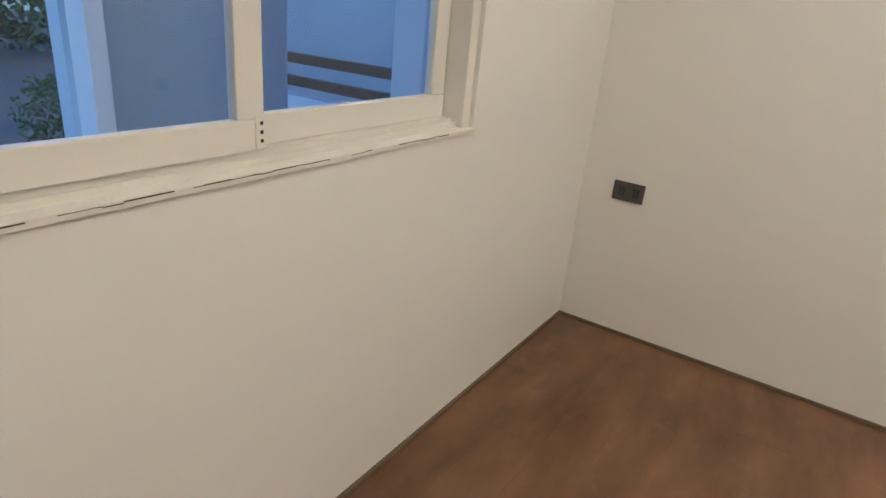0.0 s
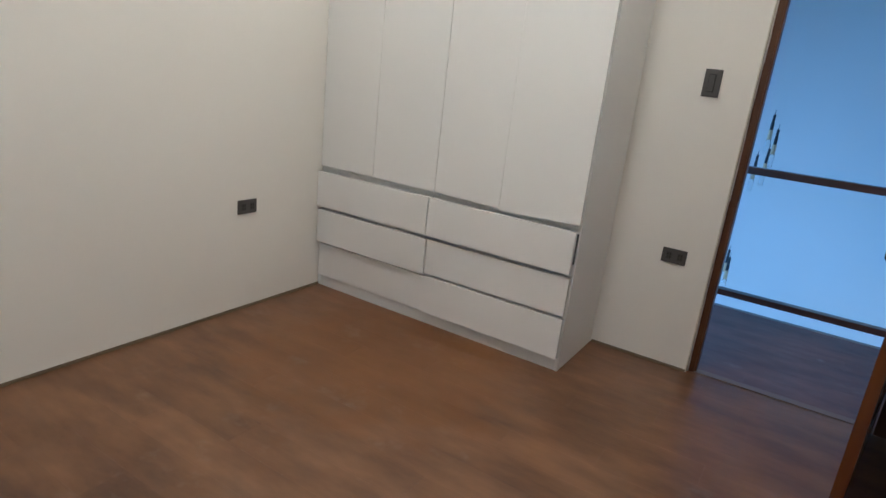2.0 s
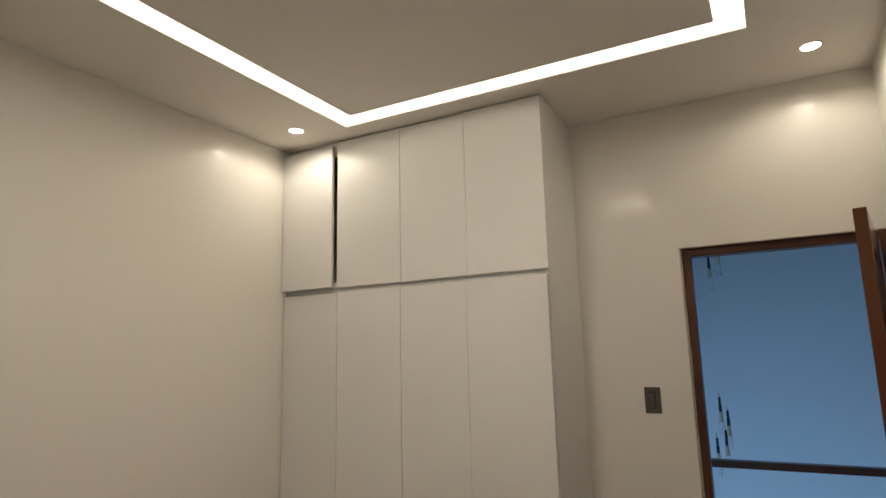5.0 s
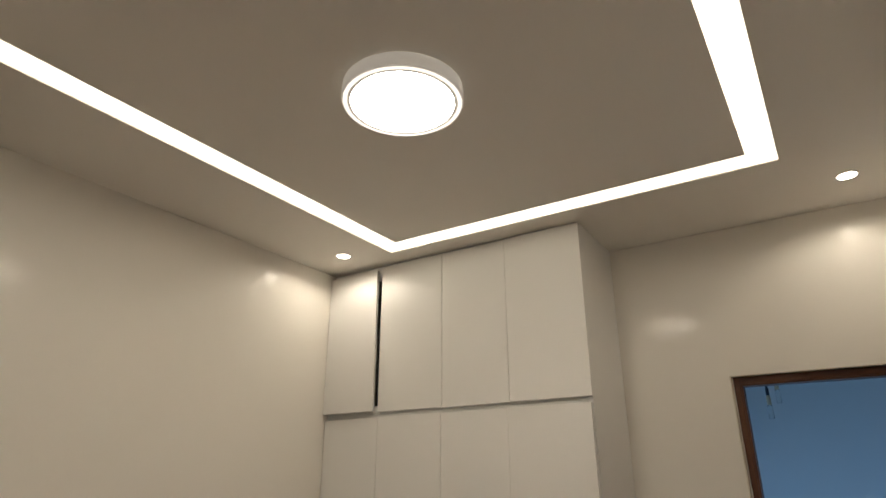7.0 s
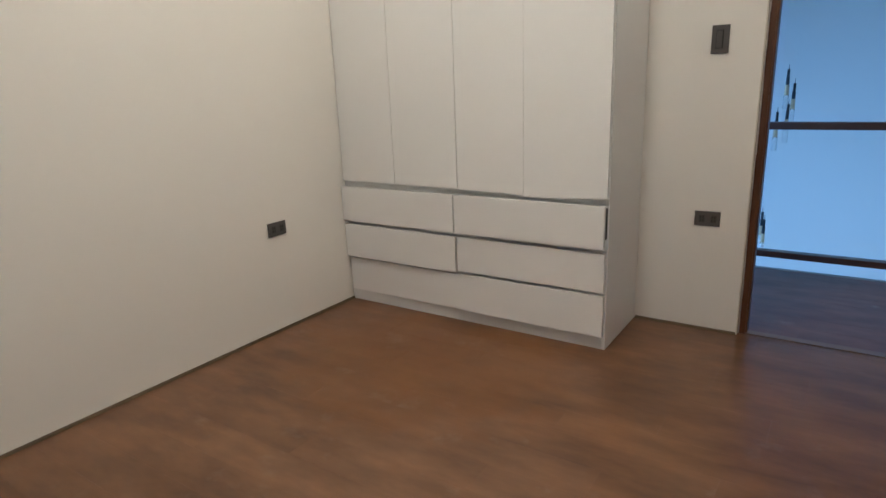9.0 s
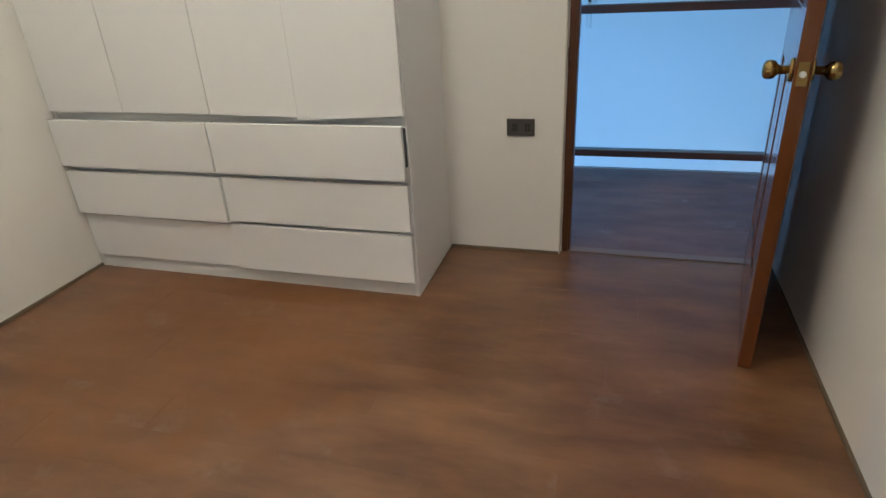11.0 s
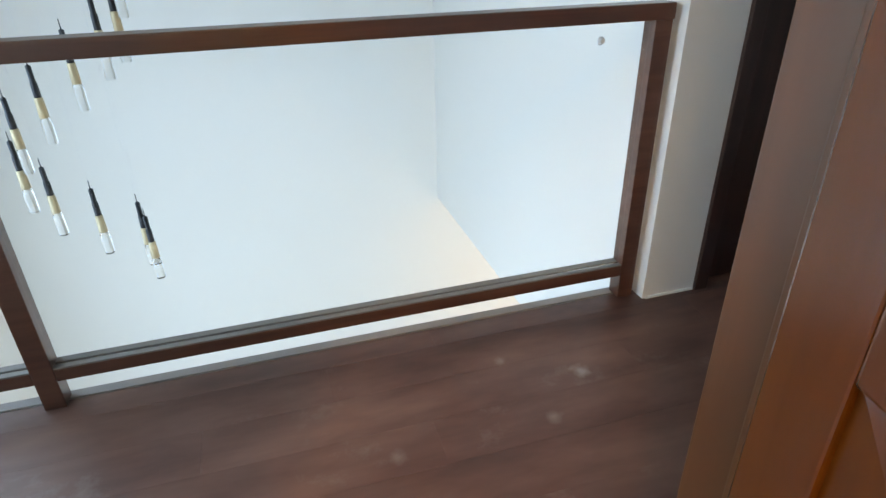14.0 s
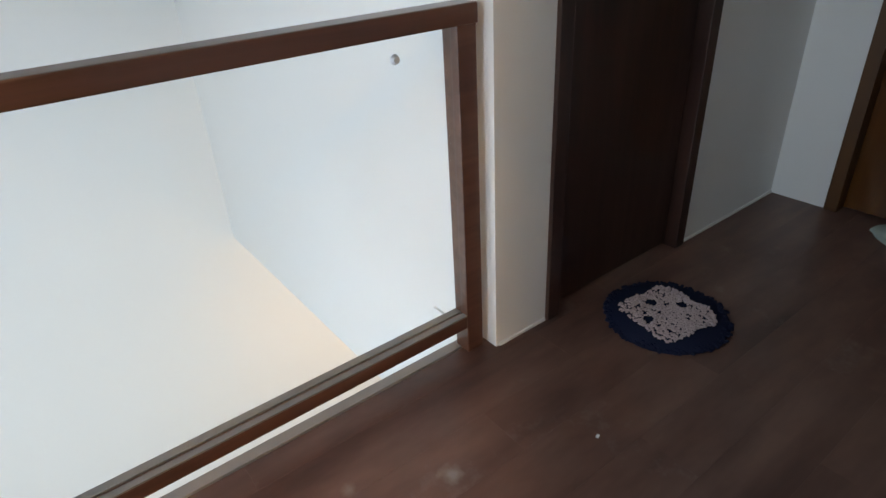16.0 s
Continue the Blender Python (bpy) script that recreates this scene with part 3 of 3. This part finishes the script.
wall_plate("power_outlet", "dark grey double power outlet on the wall beside the door frame", "power outlet", Matrix.Translation((1.907, D, 0.573)) @ north, "outlet")
wall_plate("light_switch", "dark grey light switch plate above the outlet by the door", "light switch", Matrix.Translation((1.902, D, 1.399)) @ north, "switch")

# ---- ceiling lamps ----
lamp = thing("ceiling_lamp", "round white surface-mounted LED ceiling lamp switched on", "ceiling lamp", (1.487, 1.868, H))
bm = bmesh.new()
lm = Matrix.Translation((1.487, 1.868, 0))
ring(bm, ((0.196, H + 0.006), (0.197, H - 0.040), (0.1945, H - 0.0460), (0.192, H - 0.0466), (0.160, H - 0.0466)), lm, 64, closed=False)
part("rim", bm, RIM, lamp, "white acrylic drum rim")
bm = bmesh.new()
ring(bm, ((0.168, H - 0.0470), (0.02, H - 0.0478)), lm, 64)
part("diffuser", bm, DISC, lamp, "glowing white round diffuser")
bm = bmesh.new()
ring(bm, ((0.1925, H - 0.0464), (0.1915, H - 0.0474), (0.1795, H - 0.0474), (0.1785, H - 0.0464)), lm, 64, closed=False)
part("outer_ring", bm, HALO, lamp, "thin glowing edge ring")
for dx, dy in DOWNLIGHTS:
    e = thing("downlight", "small round recessed ceiling downlight switched on", "downlight", (dx, dy, H), "ceiling downlights")
    dm = Matrix.Translation((dx, dy, 0))
    bm = bmesh.new()
    ring(bm, ((0.046, H + 0.001), (0.046, H - 0.003), (0.040, H - 0.004), (0.037, H - 0.001)), dm, 32, closed=False)
    part("trim_ring", bm, WHITE_PLASTIC, e)
    bm = bmesh.new()
    ring(bm, ((0.0375, H - 0.001), (0.02, H - 0.002)), dm, 32)
    part("lens", bm, SPOTDISC, e)

# ---- window ----
win = thing("window_1", "white aluminium sliding window with two clear panes", "window", ((WX0 + WX1) / 2, -0.06, WZ0))
win["kind"] = "structure"
boxpart("window_sill", (WX0, -0.03, WZ0 + 0.001, WX1, 0.007, WZ0 + 0.013), ALU, win, 0.002, label="narrow white sill with an uneven sealant line")
boxpart("window_frame", (WX0, -0.105, WZ0 + 0.001, WX0 + 0.036, -0.012, WZ1), ALU, win, 0.003)
boxpart("window_frame", (WX1 - 0.036, -0.105, WZ0 + 0.001, WX1, -0.012, WZ1), ALU, win, 0.003)
boxpart("window_frame", (WX0 + 0.036, -0.105, WZ1 - 0.036, WX1 - 0.036, -0.012, WZ1), ALU, win, 0.003)
boxpart("bottom_track", (WX0 + 0.036, -0.105, WZ0 + 0.002, WX1 - 0.036, -0.028, WZ0 + 0.018), ALU, win, 0.002)
boxpart("track_riser", (WX0 + 0.036, -0.103, WZ0 + 0.0175, WX1 - 0.036, -0.046, WZ0 + 0.0335), ALU, win)
boxpart("track_lip", (WX0 + 0.036, -0.033, WZ0 + 0.018, WX1 - 0.036, -0.029, WZ0 + 0.026), ALU, win)


rg = random.Random(9)
gx = 0.99
while gx < 2.0:
    gl = rg.uniform(0.015, 0.075)
    if rg.random() < 0.62:
        gz = WZ0 + 0.0098 + rg.uniform(-0.0012, 0.0012)
        boxpart("sealant_gap", (gx, 0.0065, gz, gx + gl, 0.0078, gz + rg.uniform(0.0008, 0.0020)), GAP, win)
    gx += gl


def sash(x0, x1, y0, y1, latch):
    s = part("sash", bmesh.new(), ALU, win)
    z0, z1, w = WZ0 + 0.034, WZ1 - 0.03, 0.055
    boxpart("sash_rail", (x0, y0, z0, x1, y1, z0 + w), ALU, s, 0.003)
    boxpart("sash_rail", (x0, y0, z1 - w, x1, y1, z1), ALU, s, 0.003)
    boxpart("sash_stile", (x0, y0 + 0.0005, z0 + w, x0 + w, y1 - 0.0005, z1 - w), ALU, s, 0.003)
    boxpart("sash_stile", (x1 - w, y0 + 0.0005, z0 + w, x1, y1 - 0.0005, z1 - w), ALU, s, 0.003)
    g = boxpart("pane", (x0 + w - 0.004, (y0 + y1) / 2 - 0.002, z0 + w - 0.004, x1 - w + 0.004, (y0 + y1) / 2 + 0.002, z1 - w + 0.004), GLASS, s)
    g.visible_shadow = False
    if latch:
        boxpart("roller_block", (x0 - 0.002, y1 - 0.001, z0 + 0.004, x0 + 0.020, y1 + 0.004, z0 + 0.062), ALU, s, 0.001)
        for k in (0.018, 0.033, 0.048):
            boxpart("screw_hole", (x0 + 0.006, y1 + 0.0035, z0 + k - 0.003, x0 + 0.012, y1 + 0.0046, z0 + k + 0.003), SOCKET, s)


sash(WX0 + 0.040, 1.532, -0.096, -0.070, False)
sash(1.503, WX1 - 0.02, -0.066, -0.040, True)

# ---- railing ----
rl = thing("railing", "dark brown wooden railing with clear glass infill along the landing edge", "railing", (2.2, 4.89, 0))
PY0, PY1 = 4.869, 4.925
# grey sky sheen on the bottom rail's top, put in as coloured strips
RAIL_SHEEN = painted("grey_rail_sheen", (0.20, 0.185, 0.17), 0.4, vary=0.12)
boxpart("top_rail", (-0.59, PY0 - 0.004, 0.904, 3.606, PY1 + 0.004, 0.949), RAIL_WOOD, rl, 0.004)
for px in (3.548, 1.788, 0.03):
    boxpart("post", (px, PY0, 0.001, px + 0.055, PY1, 0.905), RAIL_WOOD, rl, 0.003)
for x0, x1 in ((1.843, 3.548), (0.085, 1.788), (-0.59, 0.03)):
    boxpart("bottom_rail", (x0, PY0 + 0.001, 0.088, x1, PY1 - 0.001, 0.127), RAIL_WOOD, rl, 0.003)
    for y0, y1 in ((PY0 + 0.0015, 4.8885), (4.8995, PY1 - 0.0015)):
        boxpart("rail_top_strip", (x0, y0, 0.1265, x1, y1, 0.1315), RAIL_SHEEN, rl, 0.001, label="grey-brown strip with sky sheen in its colour")
    g = boxpart("glass_panel", (x0 - 0.006, 4.891, 0.1285, x1 + 0.006, 4.897, 0.906), RAIL_GLASS, rl, label="clear glass sheet")
    g.visible_shadow = False

# small round fitting stuck on the railing glass
stud = thing("glass_stud", "small round clear plastic stud stuck on the railing glass", "glass stud", (3.394, 4.891, 0.857))
bm = bmesh.new()
ring(bm, ((0.0105, 0.0), (0.0115, 0.002), (0.0085, 0.004), (0.0065, 0.008), (0.008, 0.010), (0.007, 0.0115)), Matrix.Translation((3.394, 4.891, 0.857)) @ Matrix.Rotation(radians(90), 4, "X"), 24)
part("body", bm, mat("grey_plastic", (0.72, 0.74, 0.76), 0.3), stud)


# ---- pendants ----
def pendant(x, y, z):
    """Hangs with its lower tip about 0.3 below z."""
    e = thing("pendant_light", "slim pendant of black metal, gold collar and clear glass tube", "pendant light", (x, y, z), "cascade of pendants in the stairwell")
    size = 0.93
    m = Matrix.Translation((x, y, z)) @ Matrix.Scale(size, 4)
    bm = bmesh.new()
    ring(bm, ((0.0004, 0.034), (0.0004, (5.199 - z) / size)), m, 5)
    part("wire", bm, WIRE, e, "thin hanging wire")
    bm = bmesh.new()
    ring(bm, ((0.0016, 0.034), (0.0022, 0.0), (0.005, -0.004), (0.010, -0.006), (0.010, -0.065), (0.0125, -0.068), (0.0135, -0.125)), m, 14)
    part("cap", bm, PEND_BLACK, e, "black stepped metal cap")
    bm = bmesh.new()
    ring(bm, ((0.0135, -0.125), (0.0155, -0.130), (0.0175, -0.205)), m, 16)
    part("collar", bm, PEND_GOLD, e, "gold metal collar")
    bm = bmesh.new()
    ring(bm, ((0.0165, -0.205), (0.0195, -0.222), (0.0195, -0.305), (0.017, -0.311)), m, 16)
    g = part("tube", bm, PEND_GLASS, e, "clear glass tube")
    g.visible_shadow = False


PY = 5.87
for px, pz in ((1.938, 0.186), (1.958, 0.132), (1.788, 0.265), (1.648, 0.372), (1.577, 0.482), (1.606, 0.638), (1.715, 0.742),
               (1.852, 0.853), (1.967, 0.957), (2.034, 1.016), (2.061, 1.165), (2.012, 1.268), (2.035, 2.394), (2.105, 2.505)):
    pendant(px, PY - (0.03 if pz < 0.15 else 0.0), pz)

# ---- round mat and slipper ----
rug = thing("door_mat", "round navy blue mat with a pale pink tufted patch", "mat", (4.095, 4.595, 0), )
rm = Matrix.Translation((4.112, 4.600, 0))
bm = bmesh.new()
prof = [(0.180, 0.0005), (0.182, 0.006), (0.172, 0.012), (0.10, 0.014), (0.01, 0.014)]
ring(bm, prof, rm, 48)
pile = random.Random(12)
for i in range(330):
    a, r = pile.uniform(0, 2 * math.pi), 0.160 + 0.026 * pile.random() ** 0.7
    tm = rm @ Matrix.Translation((r * math.cos(a), r * math.sin(a), 0.006 + 0.005 * pile.random())) @ Euler((0, 0, a + pile.uniform(-.5, .5))).to_matrix().to_4x4() @ Matrix.Diagonal((1.0, 0.85, 0.5, 1))
    bmesh.ops.create_icosphere(bm, subdivisions=1, radius=pile.uniform(0.006, 0.010), matrix=tm)
part("base", bm, NAVY, rug, "navy blue short pile")
rng = random.Random(4)


def patch_radius(a):
    """A rounded square turned on the mat."""
    return 0.126 + 0.017 * math.cos(4 * (a - 0.63)) + 0.004 * math.sin(9 * a)


tufts = bmesh.new()
for i in range(1600):
    a, r = rng.uniform(0, 2 * math.pi), math.sqrt(rng.random())
    rr = r * patch_radius(a)
    x, y = rr * math.cos(a), rr * math.sin(a)
    if any((x - hx) ** 2 + (y - hy) ** 2 < hr ** 2 for hx, hy, hr in ((0.010, 0.062, 0.019), (0.066, -0.009, 0.018), (-0.072, 0.015, 0.018))):
        continue
    if 1.9 < a < 2.9 and r > 0.72 and math.sin(a * 26) > 0.45:
        continue
    tm = rm @ Matrix.Translation((x, y, 0.018 + 0.005 * rng.random())) @ Euler((rng.uniform(-.6, .6), rng.uniform(-.6, .6), rng.uniform(0, 6))).to_matrix().to_4x4() @ Matrix.Diagonal((1, 0.6, 0.7, 1))
    bmesh.ops.create_icosphere(tufts, subdivisions=1, radius=rng.uniform(0.0045, 0.0072), matrix=tm)
part("tufted_patch", tufts, PINK, rug, "pale pink shaggy tufts")

slip = thing("slipper", "grey-green flat slipper lying on the landing floor", "slipper", (5.07, 4.37, 0))
bm = bmesh.new()
n = 28
lo, hi = [], []
for i in range(n):
    a = 2 * math.pi * i / n
    px = 0.045 * math.sin(a) * (1 + 0.18 * math.cos(a))
    py = 0.125 * math.cos(a)
    p = Matrix.Translation((5.078, 4.312, 0)) @ Matrix.Rotation(radians(-35), 4, "Z")
    lo.append(bm.verts.new(p @ Vector((px, py, 0.0005))))
    hi.append(bm.verts.new(p @ Vector((px * 0.97, py * 0.97, 0.018))))
for i in range(n):
    bm.faces.new((lo[i], lo[(i + 1) % n], hi[(i + 1) % n], hi[i]))
bm.faces.new(hi)
bm.faces.new(lo[::-1])
part("sole", bm, GREEN_CLOTH, slip)
bm = bmesh.new()
p = Matrix.Translation((5.078, 4.312, 0)) @ Matrix.Rotation(radians(-35), 4, "Z")
rows = []
for j in range(5):
    y = 0.02 + 0.02 * j
    rows.append([bm.verts.new(p @ Vector((0.048 * math.cos(math.pi * i / 10), y, 0.014 + 0.035 * math.sin(math.pi * i / 10) * (1 - 0.1 * j)))) for i in range(11)])
for a, b in zip(rows, rows[1:]):
    for i in range(10):
        bm.faces.new((a[i], a[i + 1], b[i + 1], b[i]))
strap = part("strap", bm, GREEN_CLOTH, slip)
sol = strap.modifiers.new("thick", "SOLIDIFY")
sol.thickness = 0.005

for px, py, ps, pa in ((3.581, 4.423, 0.0036, 20), (1.99, 4.405, 0.0035, -60)):
    pm = Matrix.Translation((px, py, 0.0012)) @ Matrix.Rotation(radians(pa), 4, "Z")
    e = thing("paint_chip", "tiny white flake of paint on the wooden floor", "paint chip", (px, py, 0), "paint chips")
    boxpart("flake", (-ps * 1.6, -ps, 0, ps * 1.6, ps, 0.002), WHITE_PLASTIC, e, 0.0006, m=pm)

# ---- outside the bedroom window ----
structure("ground", [(-60, -70, -3.2, 40, -0.2, -3.0)], SOIL)
nb = thing("balcony", "neighbouring pale rendered balcony with dark metal rails", "balcony", (0.2, -1.6, -3))
boxpart("pillar", (1.125, -1.33, -3.0, 1.187, -1.22, 3.2), OUT_WHITE, nb, 0.004, label="white painted pillar")
boxpart("screen_wall", (0.28, -1.39, -3.0, 1.140, -1.33, 3.2), OUT_WALL, nb, label="rendered wall, blue cast of outdoor light put into its colour")
boxpart("pillar", (-0.78, -1.30, -3.0, -0.42, -1.10, 3.2), OUT_WHITE, nb, 0.004, label="white painted pillar")
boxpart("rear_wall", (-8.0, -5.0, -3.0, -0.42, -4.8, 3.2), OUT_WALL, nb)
boxpart("parapet", (-0.64, -4.8, -3.0, -0.50, -1.30, 0.55), OUT_WHITE, nb, 0.004)
for z in (0.60, 0.74):
    boxpart("metal_rail", (-0.60, -4.8, z, -0.54, -1.30, z + 0.06), PEND_BLACK, nb, 0.004)


def shrub(x, y, z, r, seed, label):
    rg = random.Random(seed)
    e = thing("shrub", label, "shrub", (x, y, z), "greenery outside")
    bm = bmesh.new()
    ring(bm, ((0.12 * r, 0), (0.08 * r, 0.6 * r), (0.03 * r, 1.1 * r)), Matrix.Translation((x, y, z)), 8)
    part("trunk", bm, GROOVE, e)
    vs, fs = [], []
    for i in range(1500):
        a, h = rg.uniform(0, 6.283), rg.random()
        rr = r * (0.35 + 0.65 * math.sqrt(rg.random())) * (0.55 + 0.6 * math.sin(math.pi * min(1, h * 0.9 + 0.1)) + 0.2 * math.sin(5 * a + 4 * h))
        c = Vector((x + rr * math.cos(a), y + rr * math.sin(a), z + 0.15 * r + h * 1.9 * r))
        s = rg.uniform(0.05, 0.11) * r
        u = Vector((rg.uniform(-1, 1), rg.uniform(-1, 1), rg.uniform(-1, 1))).normalized()
        w = u.cross(Vector((rg.uniform(-1, 1), rg.uniform(-1, 1), 0.3))).normalized()
        k = len(vs)
        vs += [c - u * s, c + w * s * 0.45, c + u * s, c - w * s * 0.45]
        fs.append((k, k + 1, k + 2, k + 3))
    me = bpy.data.meshes.new("crown")
    me.from_pydata(vs, [], fs)
    me.materials.append(LEAF)
    ob = new("crown", me)
    ob.parent = e
    ob.matrix_parent_inverse = e.matrix_world.inverted()


for i, (x, y, r) in enumerate(((-13.5, -33, 3.2), (-9.0, -35, 3.6), (-17.5, -35, 3.4), (-5, -36, 3.5), (-4.9, -14.6, 0.9), (-5.9, -15.2, 0.8))):
    shrub(x, y, -3.0, r, i, "dense dark green shrub outdoors")

# ---- floor boards ----
structure("floor", [(0, 0, -0.10, W, D + T, -0.012)], GROOVE)
floor_ob = bpy.data.objects["floor"]
landing_ob = structure("landing_floor", [(-0.6, D + T, -0.012, 5.35, LY1 - 0.017, -0.008)], GROOVE)


def board_mesh(length, width, finish):
    bm = bmesh.new()
    c = 0.0004
    box(bm, 0, 0, -0.008, length, width, 0.0)
    top = [e for e in bm.edges if all(v.co.z > -0.001 for v in e.verts)]
    bmesh.ops.bevel(bm, geom=top, offset=c, segments=1, affect="EDGES")
    return mesh_of("board", bm, finish)


def lay(parent, x0, x1, y0, y1, width, length, gap, seed, finish):
    rg = random.Random(seed)
    cache = {}
    y, row = y0, 0
    while y < y1 - 0.004:
        w = min(width, y1 - y)
        x = x0
        first = length * (0.25 + 0.75 * ((row * 0.37 + 0.2) % 1))
        while x < x1 - 0.004:
            ln = min(first, x1 - x)
            first = length
            key = (round(ln - gap, 3), round(w - gap, 3))
            if key not in cache:
                cache[key] = board_mesh(*key, finish)
            ob = new("board", cache[key])
            ob.location = (x, y, rg.uniform(-0.0002, 0.0))
            ob.parent = parent
            x += ln
        y += w
        row += 1


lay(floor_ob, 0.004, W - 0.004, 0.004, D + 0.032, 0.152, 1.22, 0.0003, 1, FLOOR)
lay(landing_ob, -0.59, 5.34, D + 0.078, LY1 - 0.021, 0.152, 1.22, 0.0003, 2, LANDING)
